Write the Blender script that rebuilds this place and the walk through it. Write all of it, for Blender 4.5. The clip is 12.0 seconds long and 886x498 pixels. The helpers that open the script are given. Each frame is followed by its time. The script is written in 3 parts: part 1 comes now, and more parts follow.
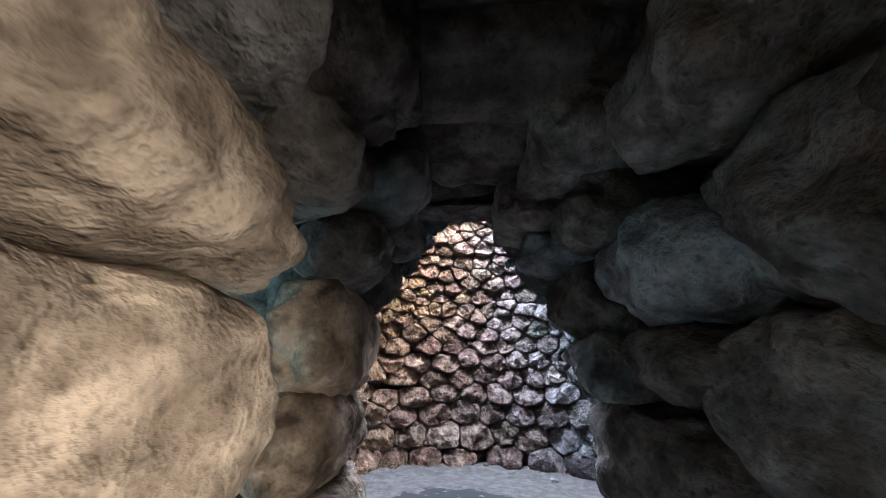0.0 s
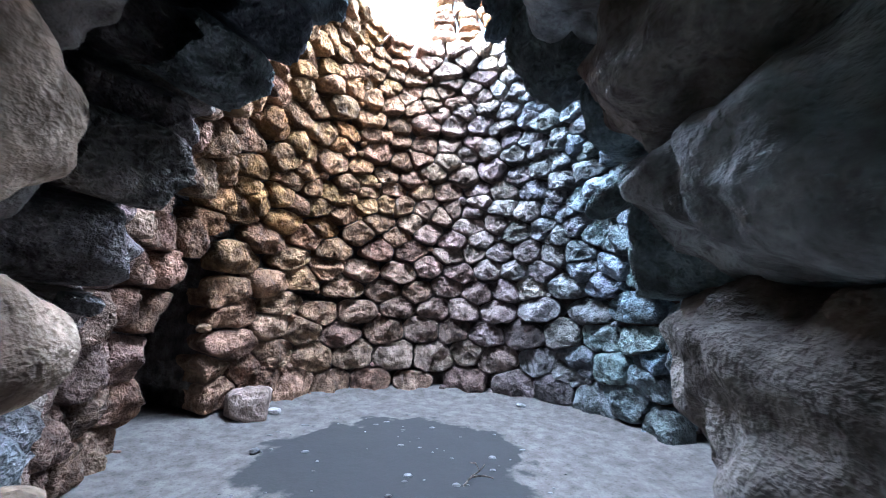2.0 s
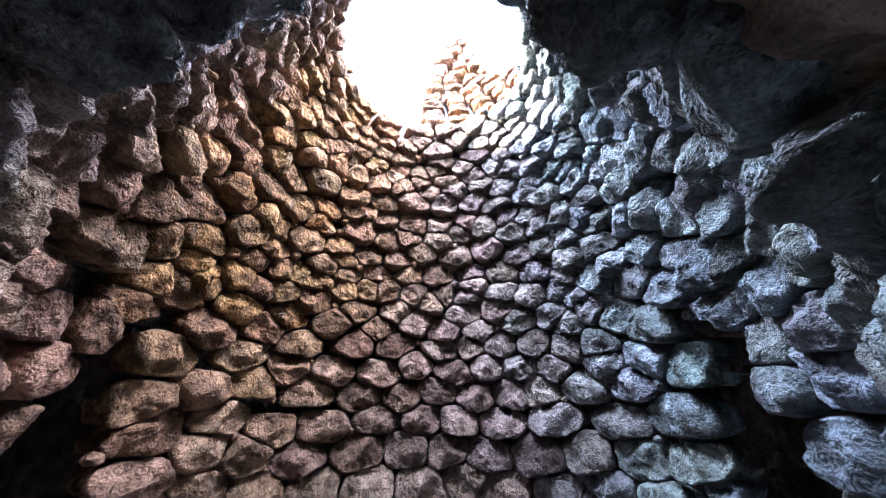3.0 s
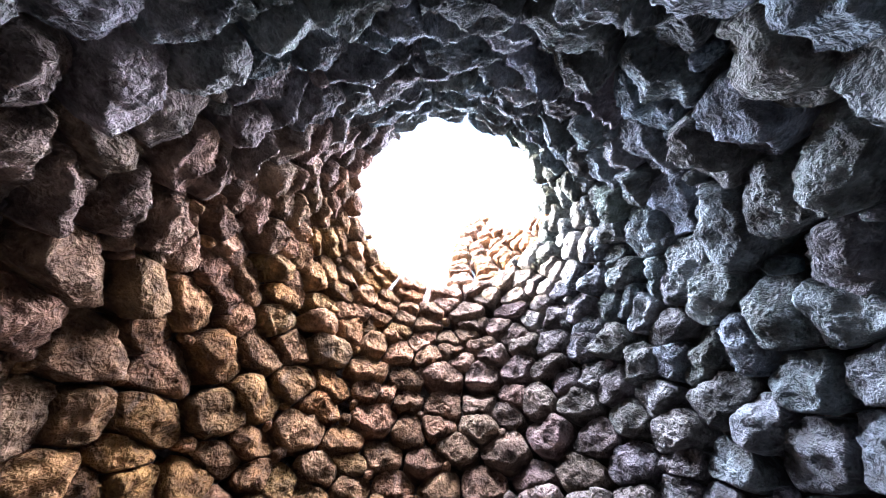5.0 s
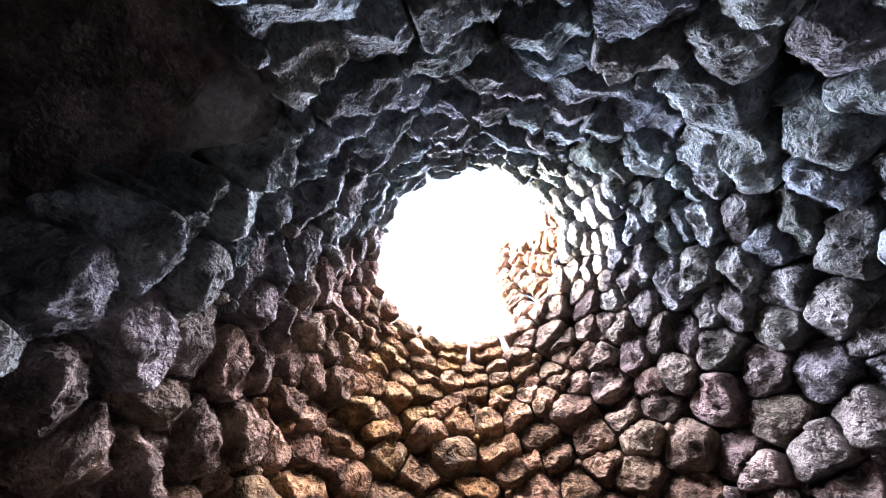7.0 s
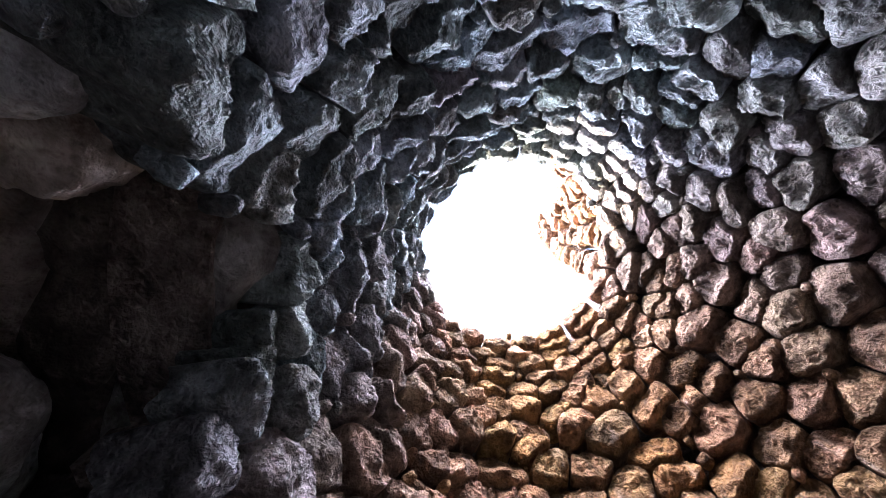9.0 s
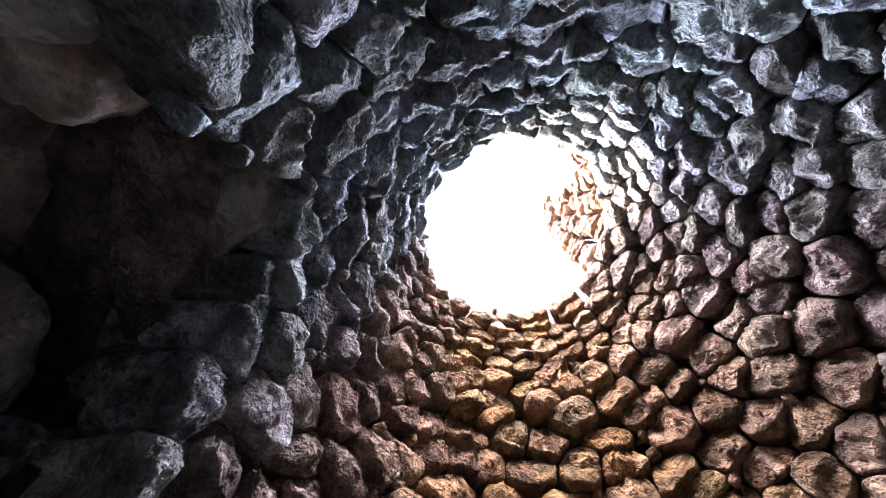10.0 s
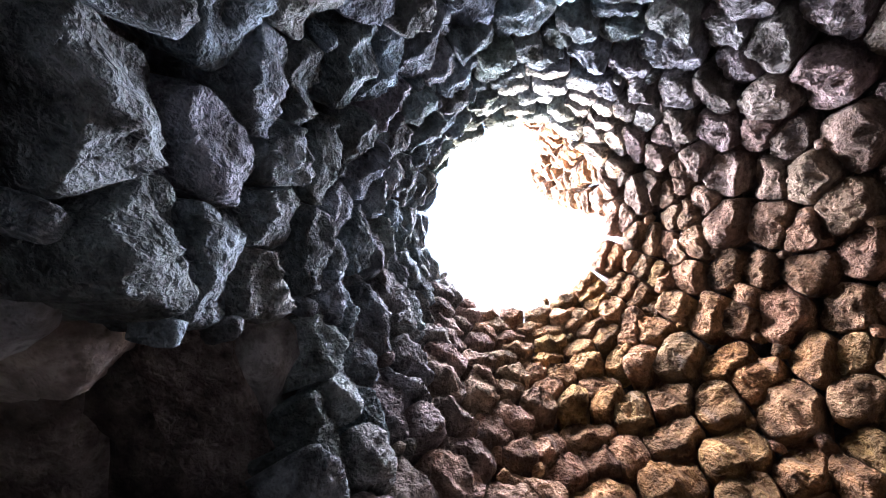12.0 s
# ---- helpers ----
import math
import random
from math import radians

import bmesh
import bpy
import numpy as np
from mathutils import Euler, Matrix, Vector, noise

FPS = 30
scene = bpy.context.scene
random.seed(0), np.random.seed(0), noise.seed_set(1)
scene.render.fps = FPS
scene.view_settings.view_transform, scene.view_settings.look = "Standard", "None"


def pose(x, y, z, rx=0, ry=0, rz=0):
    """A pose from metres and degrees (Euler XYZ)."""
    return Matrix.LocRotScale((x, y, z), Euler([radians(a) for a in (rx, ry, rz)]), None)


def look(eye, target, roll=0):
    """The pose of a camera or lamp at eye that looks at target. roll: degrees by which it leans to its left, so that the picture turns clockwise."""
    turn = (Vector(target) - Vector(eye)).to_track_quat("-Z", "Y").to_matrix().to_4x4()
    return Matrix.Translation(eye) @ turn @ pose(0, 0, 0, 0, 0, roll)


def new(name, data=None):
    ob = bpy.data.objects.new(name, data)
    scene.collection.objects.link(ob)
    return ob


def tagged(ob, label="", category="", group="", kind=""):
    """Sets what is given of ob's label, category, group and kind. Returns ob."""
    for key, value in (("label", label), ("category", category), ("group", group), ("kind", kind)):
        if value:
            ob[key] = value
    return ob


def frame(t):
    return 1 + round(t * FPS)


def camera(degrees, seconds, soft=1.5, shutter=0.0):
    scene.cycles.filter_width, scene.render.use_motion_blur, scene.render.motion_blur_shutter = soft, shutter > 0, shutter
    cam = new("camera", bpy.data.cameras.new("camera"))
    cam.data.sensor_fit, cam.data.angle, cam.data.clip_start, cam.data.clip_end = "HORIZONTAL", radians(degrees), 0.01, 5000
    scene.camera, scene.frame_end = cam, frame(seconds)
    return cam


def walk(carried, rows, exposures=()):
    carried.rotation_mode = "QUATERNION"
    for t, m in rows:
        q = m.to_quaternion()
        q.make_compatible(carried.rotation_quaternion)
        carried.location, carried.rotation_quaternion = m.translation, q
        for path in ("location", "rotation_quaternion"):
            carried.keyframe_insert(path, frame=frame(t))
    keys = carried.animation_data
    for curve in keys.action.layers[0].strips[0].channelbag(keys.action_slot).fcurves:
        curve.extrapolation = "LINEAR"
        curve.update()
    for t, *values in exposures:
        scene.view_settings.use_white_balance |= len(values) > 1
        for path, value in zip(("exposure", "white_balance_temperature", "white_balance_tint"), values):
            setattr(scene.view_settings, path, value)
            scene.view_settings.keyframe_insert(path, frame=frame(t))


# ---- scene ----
cam = camera(103.27, 12.0, 0.65, 0.15)
# seconds, eye, yaw, pitch, roll
ROWS = [
    (0.0, 0.017, -0.004, 1.607, -0.17, 20.29, 1.14),
    (0.5, 0.052, 0.418, 1.558, -3.69, 16.80, 1.95),
    (1.0, 0.124, 0.873, 1.512, -0.63, 13.86, 1.67),
    (1.5, 0.211, 1.320, 1.477, -3.37, 9.86, 4.01),
    (2.0, 0.329, 1.716, 1.445, -5.12, 8.72, 2.18),
    (2.5, 0.326, 2.120, 1.478, -3.66, 13.82, 3.00),
    (3.0, 0.386, 2.453, 1.473, -6.51, 24.64, 1.28),
    (3.5, 0.483, 2.793, 1.460, 0.51, 35.77, 3.86),
    (3.7, 0.517, 2.928, 1.478, 3.26, 37.84, 5.47),
    (5.3, 0.706, 3.472, 1.546, 6.18, 61.22, 4.44),
    (5.5, 0.707, 3.488, 1.554, 2.57, 62.37, 2.40),
    (6.0, 0.708, 3.505, 1.556, 8.36, 63.35, -3.24),
    (6.5, 0.740, 3.512, 1.561, 12.83, 65.97, -12.58),
    (7.0, 0.748, 3.512, 1.556, 15.46, 68.53, -23.21),
    (7.5, 0.758, 3.509, 1.539, 16.49, 71.34, -36.50),
    (7.7, 0.770, 3.519, 1.516, 16.94, 71.93, -43.77),
    (9.3, 0.819, 3.611, 1.478, 34.87, 75.93, -37.58),
    (9.5, 0.847, 3.573, 1.504, 35.99, 73.39, -34.05),
    (10.0, 0.878, 3.567, 1.490, 42.30, 70.04, -21.19),
    (10.5, 0.928, 3.613, 1.481, 50.19, 72.31, -15.68),
    (11.0, 0.976, 3.660, 1.509, 42.93, 71.31, -31.56),
    (11.5, 0.997, 3.698, 1.499, 45.40, 73.88, -39.38),
    (12.0, 1.003, 3.697, 1.500, 48.40, 75.66, -47.31),
]
EXPOSURES = [(0.0, 4.5, 5500, 7), (0.5, 4.95, 5350, 9), (1.0, 5.3, 5500, 8), (1.5, 5.25, 5350, 5), (2.0, 4.75, 5150, 4), (2.5, 4.6, 5700, 14), (3.0, 4.35, 5720, 15),
             (3.5, 4.05, 5700, 15), (5.5, 4.15, 6280, 20), (7.5, 4.12, 6350, 21), (12.0, 4.1, 6400, 20)]
walk(cam, [(t, pose(x, y, z, 90 + pitch, 0, yaw) @ pose(0, 0, 0, 0, 0, roll)) for t, x, y, z, yaw, pitch, roll in ROWS], EXPOSURES)

# ---- light ----
AX, AY = 0.531, 5.149          # axis of the round chamber


def profile(z):
    """Inner radius of the corbelled chamber at the height z."""
    return max(0.95, 2.623 - 0.0745 * z - 0.0505 * z * z)


def polar(az, r, z):
    """A place by degrees clockwise from +y, radius and height."""
    a = radians(az)
    return Vector((AX + r * math.sin(a), AY + r * math.cos(a), z))


world = bpy.data.worlds.new("sky")
scene.world = world
world.use_nodes = True
sky = world.node_tree.nodes.new("ShaderNodeTexSky")
sky.sky_type, sky.sun_disc = "NISHITA", False
sky.sun_elevation, sky.sun_rotation = radians(15), radians(262)
world.node_tree.links.new(sky.outputs[0], world.node_tree.nodes["Background"].inputs[0])
world.node_tree.nodes["Background"].inputs[1].default_value = 0.15


def lamp(name, kind, m, energy, colour, size=1.0, size_y=None):
    data = bpy.data.lights.new(name, kind)
    data.energy, data.color = energy, colour
    if kind == "AREA":
        data.shape, data.size = ("RECTANGLE", size) if size_y else ("DISK", size)
        if size_y:
            data.size_y = size_y
    else:
        data.angle = radians(0.6)
    ob = new(name, data)
    ob.matrix_world = m
    return tagged(ob, kind="structure")


SUN_WAY = Vector((math.sin(radians(82)) * math.cos(radians(15)), math.cos(radians(82)) * math.cos(radians(15)), -math.sin(radians(15))))
lamp("sun", "SUN", look((0, 0, 20), Vector((0, 0, 20)) + SUN_WAY), 3.0, (1.0, 0.86, 0.68))
lamp("sky_light_roof_hole", "AREA", look((AX, AY, 7.4), (AX, AY, 0)), 740, (0.83, 0.87, 1.0), 8.0)
lamp("sky_light_stair_shaft", "AREA", look((-2.9, 1.7, 4.9), (-2.9, 1.9, 0)), 230, (0.45, 0.85, 1.0), 0.8, 1.6)
lamp("sky_light_entrance", "AREA", look((1.85, -1.05, 0.75), (-0.5, 0.5, 1.0)), 0.8, (1.0, 0.86, 0.68), 0.9, 1.1).data.spread = radians(52)


# ---- materials ----
def stone_material(name, dark, mid, pale, rough=0.92, relief=0.5, scale=1.0, vary=0.5, streaks=0.0):
    mat = bpy.data.materials.new(name)
    mat.use_nodes = True
    nt = mat.node_tree
    n, link = nt.nodes, nt.links.new
    bsdf = n["Principled BSDF"]
    geo, info = n.new("ShaderNodeNewGeometry"), n.new("ShaderNodeObjectInfo")
    shift = n.new("ShaderNodeVectorMath")
    shift.operation = "MULTIPLY_ADD"
    comb = n.new("ShaderNodeCombineXYZ")
    for k in range(3):
        link(info.outputs["Random"], comb.inputs[k])
    link(comb.outputs[0], shift.inputs[0])
    shift.inputs[1].default_value = (7, 13, 5)
    link(geo.outputs["Position"], shift.inputs[2])

    def noise_tex(s, detail, roughness):
        t = n.new("ShaderNodeTexNoise")
        t.inputs["Scale"].default_value, t.inputs["Detail"].default_value, t.inputs["Roughness"].default_value = s * scale, detail, roughness
        link(shift.outputs[0], t.inputs["Vector"])
        return t

    def ramp(source, stops):
        r = n.new("ShaderNodeValToRGB")
        while len(r.color_ramp.elements) < len(stops):
            r.color_ramp.elements.new(0.5)
        for e, (p, c) in zip(r.color_ramp.elements, stops):
            e.position, e.color = p, (*c, 1)
        link(source, r.inputs[0])
        return r

    def mix(kind, fac, a, b):
        m = n.new("ShaderNodeMix")
        m.data_type, m.blend_type = "RGBA", kind
        if isinstance(fac, float):
            m.inputs[0].default_value = fac
        else:
            link(fac, m.inputs[0])
        link(a, m.inputs[6])
        link(b, m.inputs[7])
        return m.outputs[2]

    patches, grain, fine = noise_tex(6.0, 6, 0.58), noise_tex(11, 6, 0.58), noise_tex(45, 3, 0.6)
    body = ramp(patches.outputs[0], [(0.36, dark), (0.5, mid), (0.6, pale)])
    speck = ramp(grain.outputs[0], [(0.34, (0.5, 0.47, 0.45)), (0.5, (1, 1, 1)), (0.68, (1.25, 1.24, 1.22))])
    colour = mix("MULTIPLY", 0.5, body.outputs[0], speck.outputs[0])
    # porous lava: irregular hollows of two sizes
    wobble = n.new("ShaderNodeVectorMath")
    wobble.operation = "MULTIPLY_ADD"
    link(grain.outputs["Color"], wobble.inputs[0])
    wobble.inputs[1].default_value = (0.09, 0.09, 0.09)
    link(shift.outputs[0], wobble.inputs[2])

    def hollows(s, lo, hi):
        v = n.new("ShaderNodeTexVoronoi")
        v.inputs["Scale"].default_value = s * scale
        link(wobble.outputs[0], v.inputs["Vector"])
        return ramp(v.outputs["Distance"], [(lo, (0, 0, 0)), (hi, (1, 1, 1))])

    pit_big, pit_small = hollows(24, 0.1, 0.42), hollows(62, 0.12, 0.45)
    # shade inside the hollows is painted: colour darkens towards their bottoms
    for pit, depth in ((pit_big, 0.5), (pit_small, 0.35)):
        shade = ramp(pit.outputs[0], [(0.0, (0.42, 0.4, 0.38)), (0.8, (1, 1, 1))])
        colour = mix("MULTIPLY", depth, colour, shade.outputs[0])
    hollow = ramp(fine.outputs[0], [(0.3, (0.7, 0.68, 0.66)), (0.46, (1, 1, 1)), (0.7, (1.12, 1.12, 1.12))])
    colour = mix("MULTIPLY", 0.35, colour, hollow.outputs[0])
    tone = ramp(info.outputs["Random"], [(0.0, (1 - vary, 1 - vary * 1.05, 1 - vary * 1.1)), (0.35, (1.05, 0.98, 0.92)), (0.7, (0.95, 1.0, 1.05)), (1.0, (1 + vary * 0.6, 1 + vary * 0.55, 1 + vary * 0.5))])
    colour = mix("MULTIPLY", 0.8, colour, tone.outputs[0])
    colour = mix("MULTIPLY", 1.0, colour, info.outputs["Color"])
    # pale mineral streaks that ran down the stones
    flow = n.new("ShaderNodeMapping")
    flow.inputs["Scale"].default_value = (9, 9, 1.1)
    link(geo.outputs["Position"], flow.inputs["Vector"])
    drip = n.new("ShaderNodeTexNoise")
    drip.inputs["Scale"].default_value, drip.inputs["Detail"].default_value = 1.0, 5
    link(flow.outputs[0], drip.inputs["Vector"])
    where = ramp(drip.outputs[0], [(0.62, (0, 0, 0)), (0.74, (streaks, streaks, streaks))])
    chalk = n.new("ShaderNodeRGB")
    chalk.outputs[0].default_value = (0.42, 0.4, 0.38, 1)
    colour = mix("MIX", where.outputs[0], colour, chalk.outputs[0])
    link(colour, bsdf.inputs["Base Color"])
    bsdf.inputs["Roughness"].default_value = rough
    bsdf.inputs["Specular IOR Level"].default_value = 0.25
    height = None
    for source, weight in [(grain.outputs[0], 1.5), (fine.outputs[0], 0.35), (pit_big.outputs[0], 0.22), (pit_small.outputs[0], 0.1)]:
        total = n.new("ShaderNodeMath")
        total.operation = "MULTIPLY_ADD"
        link(source, total.inputs[0])
        total.inputs[1].default_value = weight
        if height:
            link(height, total.inputs[2])
        height = total.outputs[0]
    bump = n.new("ShaderNodeBump")
    bump.inputs["Strength"].default_value, bump.inputs["Distance"].default_value = relief, 0.085
    link(height, bump.inputs["Height"])
    link(bump.outputs[0], bsdf.inputs["Normal"])
    return mat


STONE = stone_material("rough_basalt", (0.068, 0.064, 0.06), (0.155, 0.155, 0.155), (0.25, 0.252, 0.255), relief=0.95, streaks=0.12)
BOULDER = stone_material("boulder_stone", (0.105, 0.098, 0.091), (0.225, 0.221, 0.216), (0.37, 0.37, 0.365), relief=0.5, scale=0.8)
# TAN: paler tan rock, with entrance light put into its brightness too
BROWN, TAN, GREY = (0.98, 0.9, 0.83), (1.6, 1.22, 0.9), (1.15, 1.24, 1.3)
EARTH = stone_material("earthy_rubble_core", (0.05, 0.04, 0.034), (0.12, 0.096, 0.082), (0.2, 0.165, 0.145), relief=0.9, vary=0.1)
OUTSIDE = stone_material("dry_grassland_soil", (0.07, 0.075, 0.035), (0.14, 0.13, 0.07), (0.22, 0.19, 0.12), scale=0.3, vary=0.1)


def floor_material():
    """Pale trodden dust with a darker worn screed showing through in the middle."""
    mat = stone_material("dusty_screed_floor", (0.09, 0.079, 0.071), (0.115, 0.101, 0.091), (0.14, 0.124, 0.112), relief=0.07, vary=0.05)
    nt = mat.node_tree
    n, link = nt.nodes, nt.links.new
    bsdf = n["Principled BSDF"]
    old = bsdf.inputs["Base Color"].links[0].from_socket
    geo = n.new("ShaderNodeNewGeometry")
    move = n.new("ShaderNodeMapping")
    move.vector_type = "TEXTURE"
    move.inputs["Location"].default_value, move.inputs["Scale"].default_value = (0.3, 5.25, 0), (1.35, 1.25, 1)
    link(geo.outputs["Position"], move.inputs["Vector"])
    far = n.new("ShaderNodeVectorMath")
    far.operation = "LENGTH"
    link(move.outputs[0], far.inputs[0])
    edge = n.new("ShaderNodeTexNoise")
    edge.inputs["Scale"].default_value, edge.inputs["Detail"].default_value = 2.6, 6
    link(geo.outputs["Position"], edge.inputs["Vector"])
    add = n.new("ShaderNodeMath")
    add.operation = "MULTIPLY_ADD"
    link(edge.outputs[0], add.inputs[0])
    add.inputs[1].default_value = 0.9
    link(far.outputs["Value"], add.inputs[2])
    fade = n.new("ShaderNodeValToRGB")
    fade.color_ramp.elements[0].position, fade.color_ramp.elements[1].position = 0.66, 0.69
    half = n.new("ShaderNodeMath")
    half.operation = "MULTIPLY"
    half.inputs[1].default_value = 0.5
    link(add.outputs[0], half.inputs[0])
    link(half.outputs[0], fade.inputs[0])
    m = n.new("ShaderNodeMix")
    m.data_type = "RGBA"
    link(fade.outputs[0], m.inputs[0])
    m.inputs[6].default_value = (0.034, 0.0325, 0.032, 1)
    link(old, m.inputs[7])
    link(m.outputs[2], bsdf.inputs["Base Color"])
    return mat


FLOOR = floor_material()


# ---- mesh helpers ----
def from_faces(name, verts, faces, material, parent=None, smooth=False):
    me = bpy.data.meshes.new(name)
    me.from_pydata(verts, [], faces)
    me.polygons.foreach_set("use_smooth", [smooth] * len(me.polygons))
    me.materials.append(material)
    me.update()
    ob = new(name, me)
    ob.parent = parent
    return ob


BOX_FACES = [(0, 3, 2, 1), (4, 5, 6, 7), (0, 1, 5, 4), (1, 2, 6, 5), (2, 3, 7, 6), (3, 0, 4, 7)]


def box(verts, faces, lo, hi):
    k = len(verts)
    (x0, y0, z0), (x1, y1, z1) = lo, hi
    verts += [(x0, y0, z0), (x1, y0, z0), (x1, y1, z0), (x0, y1, z0), (x0, y0, z1), (x1, y0, z1), (x1, y1, z1), (x0, y1, z1)]
    faces += [tuple(k + i for i in f) for f in BOX_FACES]


def boulder_mesh(name, seed, n=13, power=4.2, rough=1.0, grain=(1.6, 1.6, 1.0), flat=False):
    """A rounded, chipped and pitted block in a box of size 1."""
    rnd = random.Random(seed)
    index, verts, faces = {}, [], []
    off = Vector((rnd.uniform(0, 50), rnd.uniform(0, 50), rnd.uniform(0, 50)))
    # a few flat chipped planes give the block its facets
    chips = []
    for _ in range(rnd.randint(7, 11)):
        d = Vector((rnd.gauss(0, 1), rnd.gauss(0, 1), rnd.gauss(0, 1))).normalized()
        chips.append((d, rnd.uniform(0.43, 0.58)))

    def vert(key):
        if key not in index:
            p = Vector([2 * c / n - 1 for c in key])
            p = Vector([math.sin(c * math.pi / 2) * 0.35 + c * 0.65 for c in p])
            size = sum(abs(c) ** power for c in p) ** (1 / power)
            p = p / size * 0.5
            for d, far in chips:
                over = p.dot(d) - far
                if over > 0:
                    p -= d * over * 0.72
            if flat:
                p.z = max(p.z, -0.4 - 0.1 * (p.z + 0.4))
                p.y = max(-0.45, min(0.45, p.y))
            way = p.normalized()
            q = Vector((p.x * grain[0], p.y * grain[1], p.z * grain[2])) + off
            bumpy = 0.08 * noise.noise(q * 1.7) + 0.045 * noise.noise(q * 3.3) + 0.045 * (0.3 - abs(noise.noise(q * 4.6))) + 0.018 * noise.noise(q * 7.0)
            p += way * bumpy * rough
            index[key] = len(verts)
            verts.append(p)
        return index[key]

    for axis in range(3):
        u, v = (axis + 1) % 3, (axis + 2) % 3
        for side in (0, n):
            for i in range(n):
                for j in range(n):
                    quad = []
                    for a, b in ((0, 0), (1, 0), (1, 1), (0, 1)):
                        key = [0, 0, 0]
                        key[axis], key[u], key[v] = side, i + a, j + b
                        quad.append(vert(tuple(key)))
                    faces.append(tuple(quad if side else quad[::-1]))
    me = bpy.data.meshes.new(name)
    me.from_pydata(verts, [], faces)
    me.polygons.foreach_set("use_smooth", [True] * len(me.polygons))
    me.update()
    return me


VARIANTS = [boulder_mesh("stone", 100 + k, 17, 3.2 + 0.35 * (k % 10), 1.0, (1.6, 1.6, 1.0), True) for k in range(28)]
for me in VARIANTS:
    me.materials.append(STONE)


SMALL = [boulder_mesh("stone", 150 + k, 8, 4.5) for k in range(10)]
CHINKS = [boulder_mesh("wedge_stone", 180 + k, 6, 3.5, 0.8) for k in range(8)]
for me in CHINKS + SMALL:
    me.materials.append(STONE)


def stone(parent, m, size, colour, mesh):
    ob = new(mesh.name.split(".")[0], mesh)
    ob.parent = parent
    ob.matrix_local = m @ Matrix.Diagonal((*size, 1))
    ob.color = (*colour, 1)
    return ob


# ---- ground and floor ----
def sheet(name, x0, x1, y0, y1, z, step, lift, material, bank=False):
    nx, ny = max(1, round((x1 - x0) / step)), max(1, round((y1 - y0) / step))
    verts = []
    for j in range(ny + 1):
        for i in range(nx + 1):
            p = Vector((x0 + (x1 - x0) * i / nx, y0 + (y1 - y0) * j / ny, z))
            if bank:
                far = math.hypot(p.x - AX, p.y - AY)
                p.z += 0.07 * min(1.0, max(0.0, (far - 2.1) / 0.55)) ** 2 if p.y > 2.9 else 0.0
            p.z += lift * (noise.noise(p * 0.9) + 0.4 * noise.noise(p * 3.1) + 0.15 * noise.noise(p * 9.0))
            verts.append(p)
    faces = [(j * (nx + 1) + i, j * (nx + 1) + i + 1, (j + 1) * (nx + 1) + i + 1, (j + 1) * (nx + 1) + i) for j in range(ny) for i in range(nx)]
    return from_faces(name, verts, faces, material, smooth=True)


tagged(sheet("ground", -400, 400, -400, 400, -0.12, 40, 0.0, OUTSIDE), "dry grassy ground around the stone tower", "ground", kind="structure")
tagged(sheet("floor", -4.2, 5.0, -3.0, 9.4, 0.0, 0.08, 0.012, FLOOR, True), "pale dusty floor with a dark worn patch", "floor", kind="structure")

# ---- chamber wall ----
def jambs(z):
    """Left and right edge (x) of the passage at the height z."""
    left = np.interp(z, [0, 1.25, 1.65, 1.95, 2.2, 2.42, 2.64, 2.95], [-0.64, -0.6, -0.5, -0.47, -0.37, -0.24, -0.13, 0.0])
    right = np.interp(z, [0, 1.0, 1.3, 1.5, 1.8, 2.1, 2.4, 2.6, 2.95], [1.26, 1.22, 1.18, 1.05, 0.95, 0.9, 0.74, 0.6, 0.36])
    return float(left), float(right)


def openings(z):
    """Spans (degrees) of the wall that are open at the height z."""
    out = []
    if z < 2.08:
        out.append((float(np.interp(z, [0, 1.1, 1.6, 2.08], [-88, -89, -85, -82])), float(np.interp(z, [0, 0.57, 1.1, 1.5, 2.08], [-69, -71, -74, -76, -78]))))
    if z < 2.14:
        out.append((float(np.interp(z, [0, 0.8, 1.57, 2.14], [85, 84, 88, 93])), float(np.interp(z, [0, 0.9, 1.8, 2.14], [104, 102, 101.5, 98]))))
    return out


def ends(z):
    """First and last degree of the wall, on either side of the passage."""
    if z > 3.02:
        return -180.0, 180.0
    left, right = jambs(z)
    left -= float(np.interp(z, [0, 1.6, 2.3, 2.9], [0.15, 0.2, 0.2, 0.04]))
    right += 0.04
    r = profile(z)
    return -180 + math.degrees(math.asin((AX - left) / r)), 180 - math.degrees(math.asin((right - AX) / r))


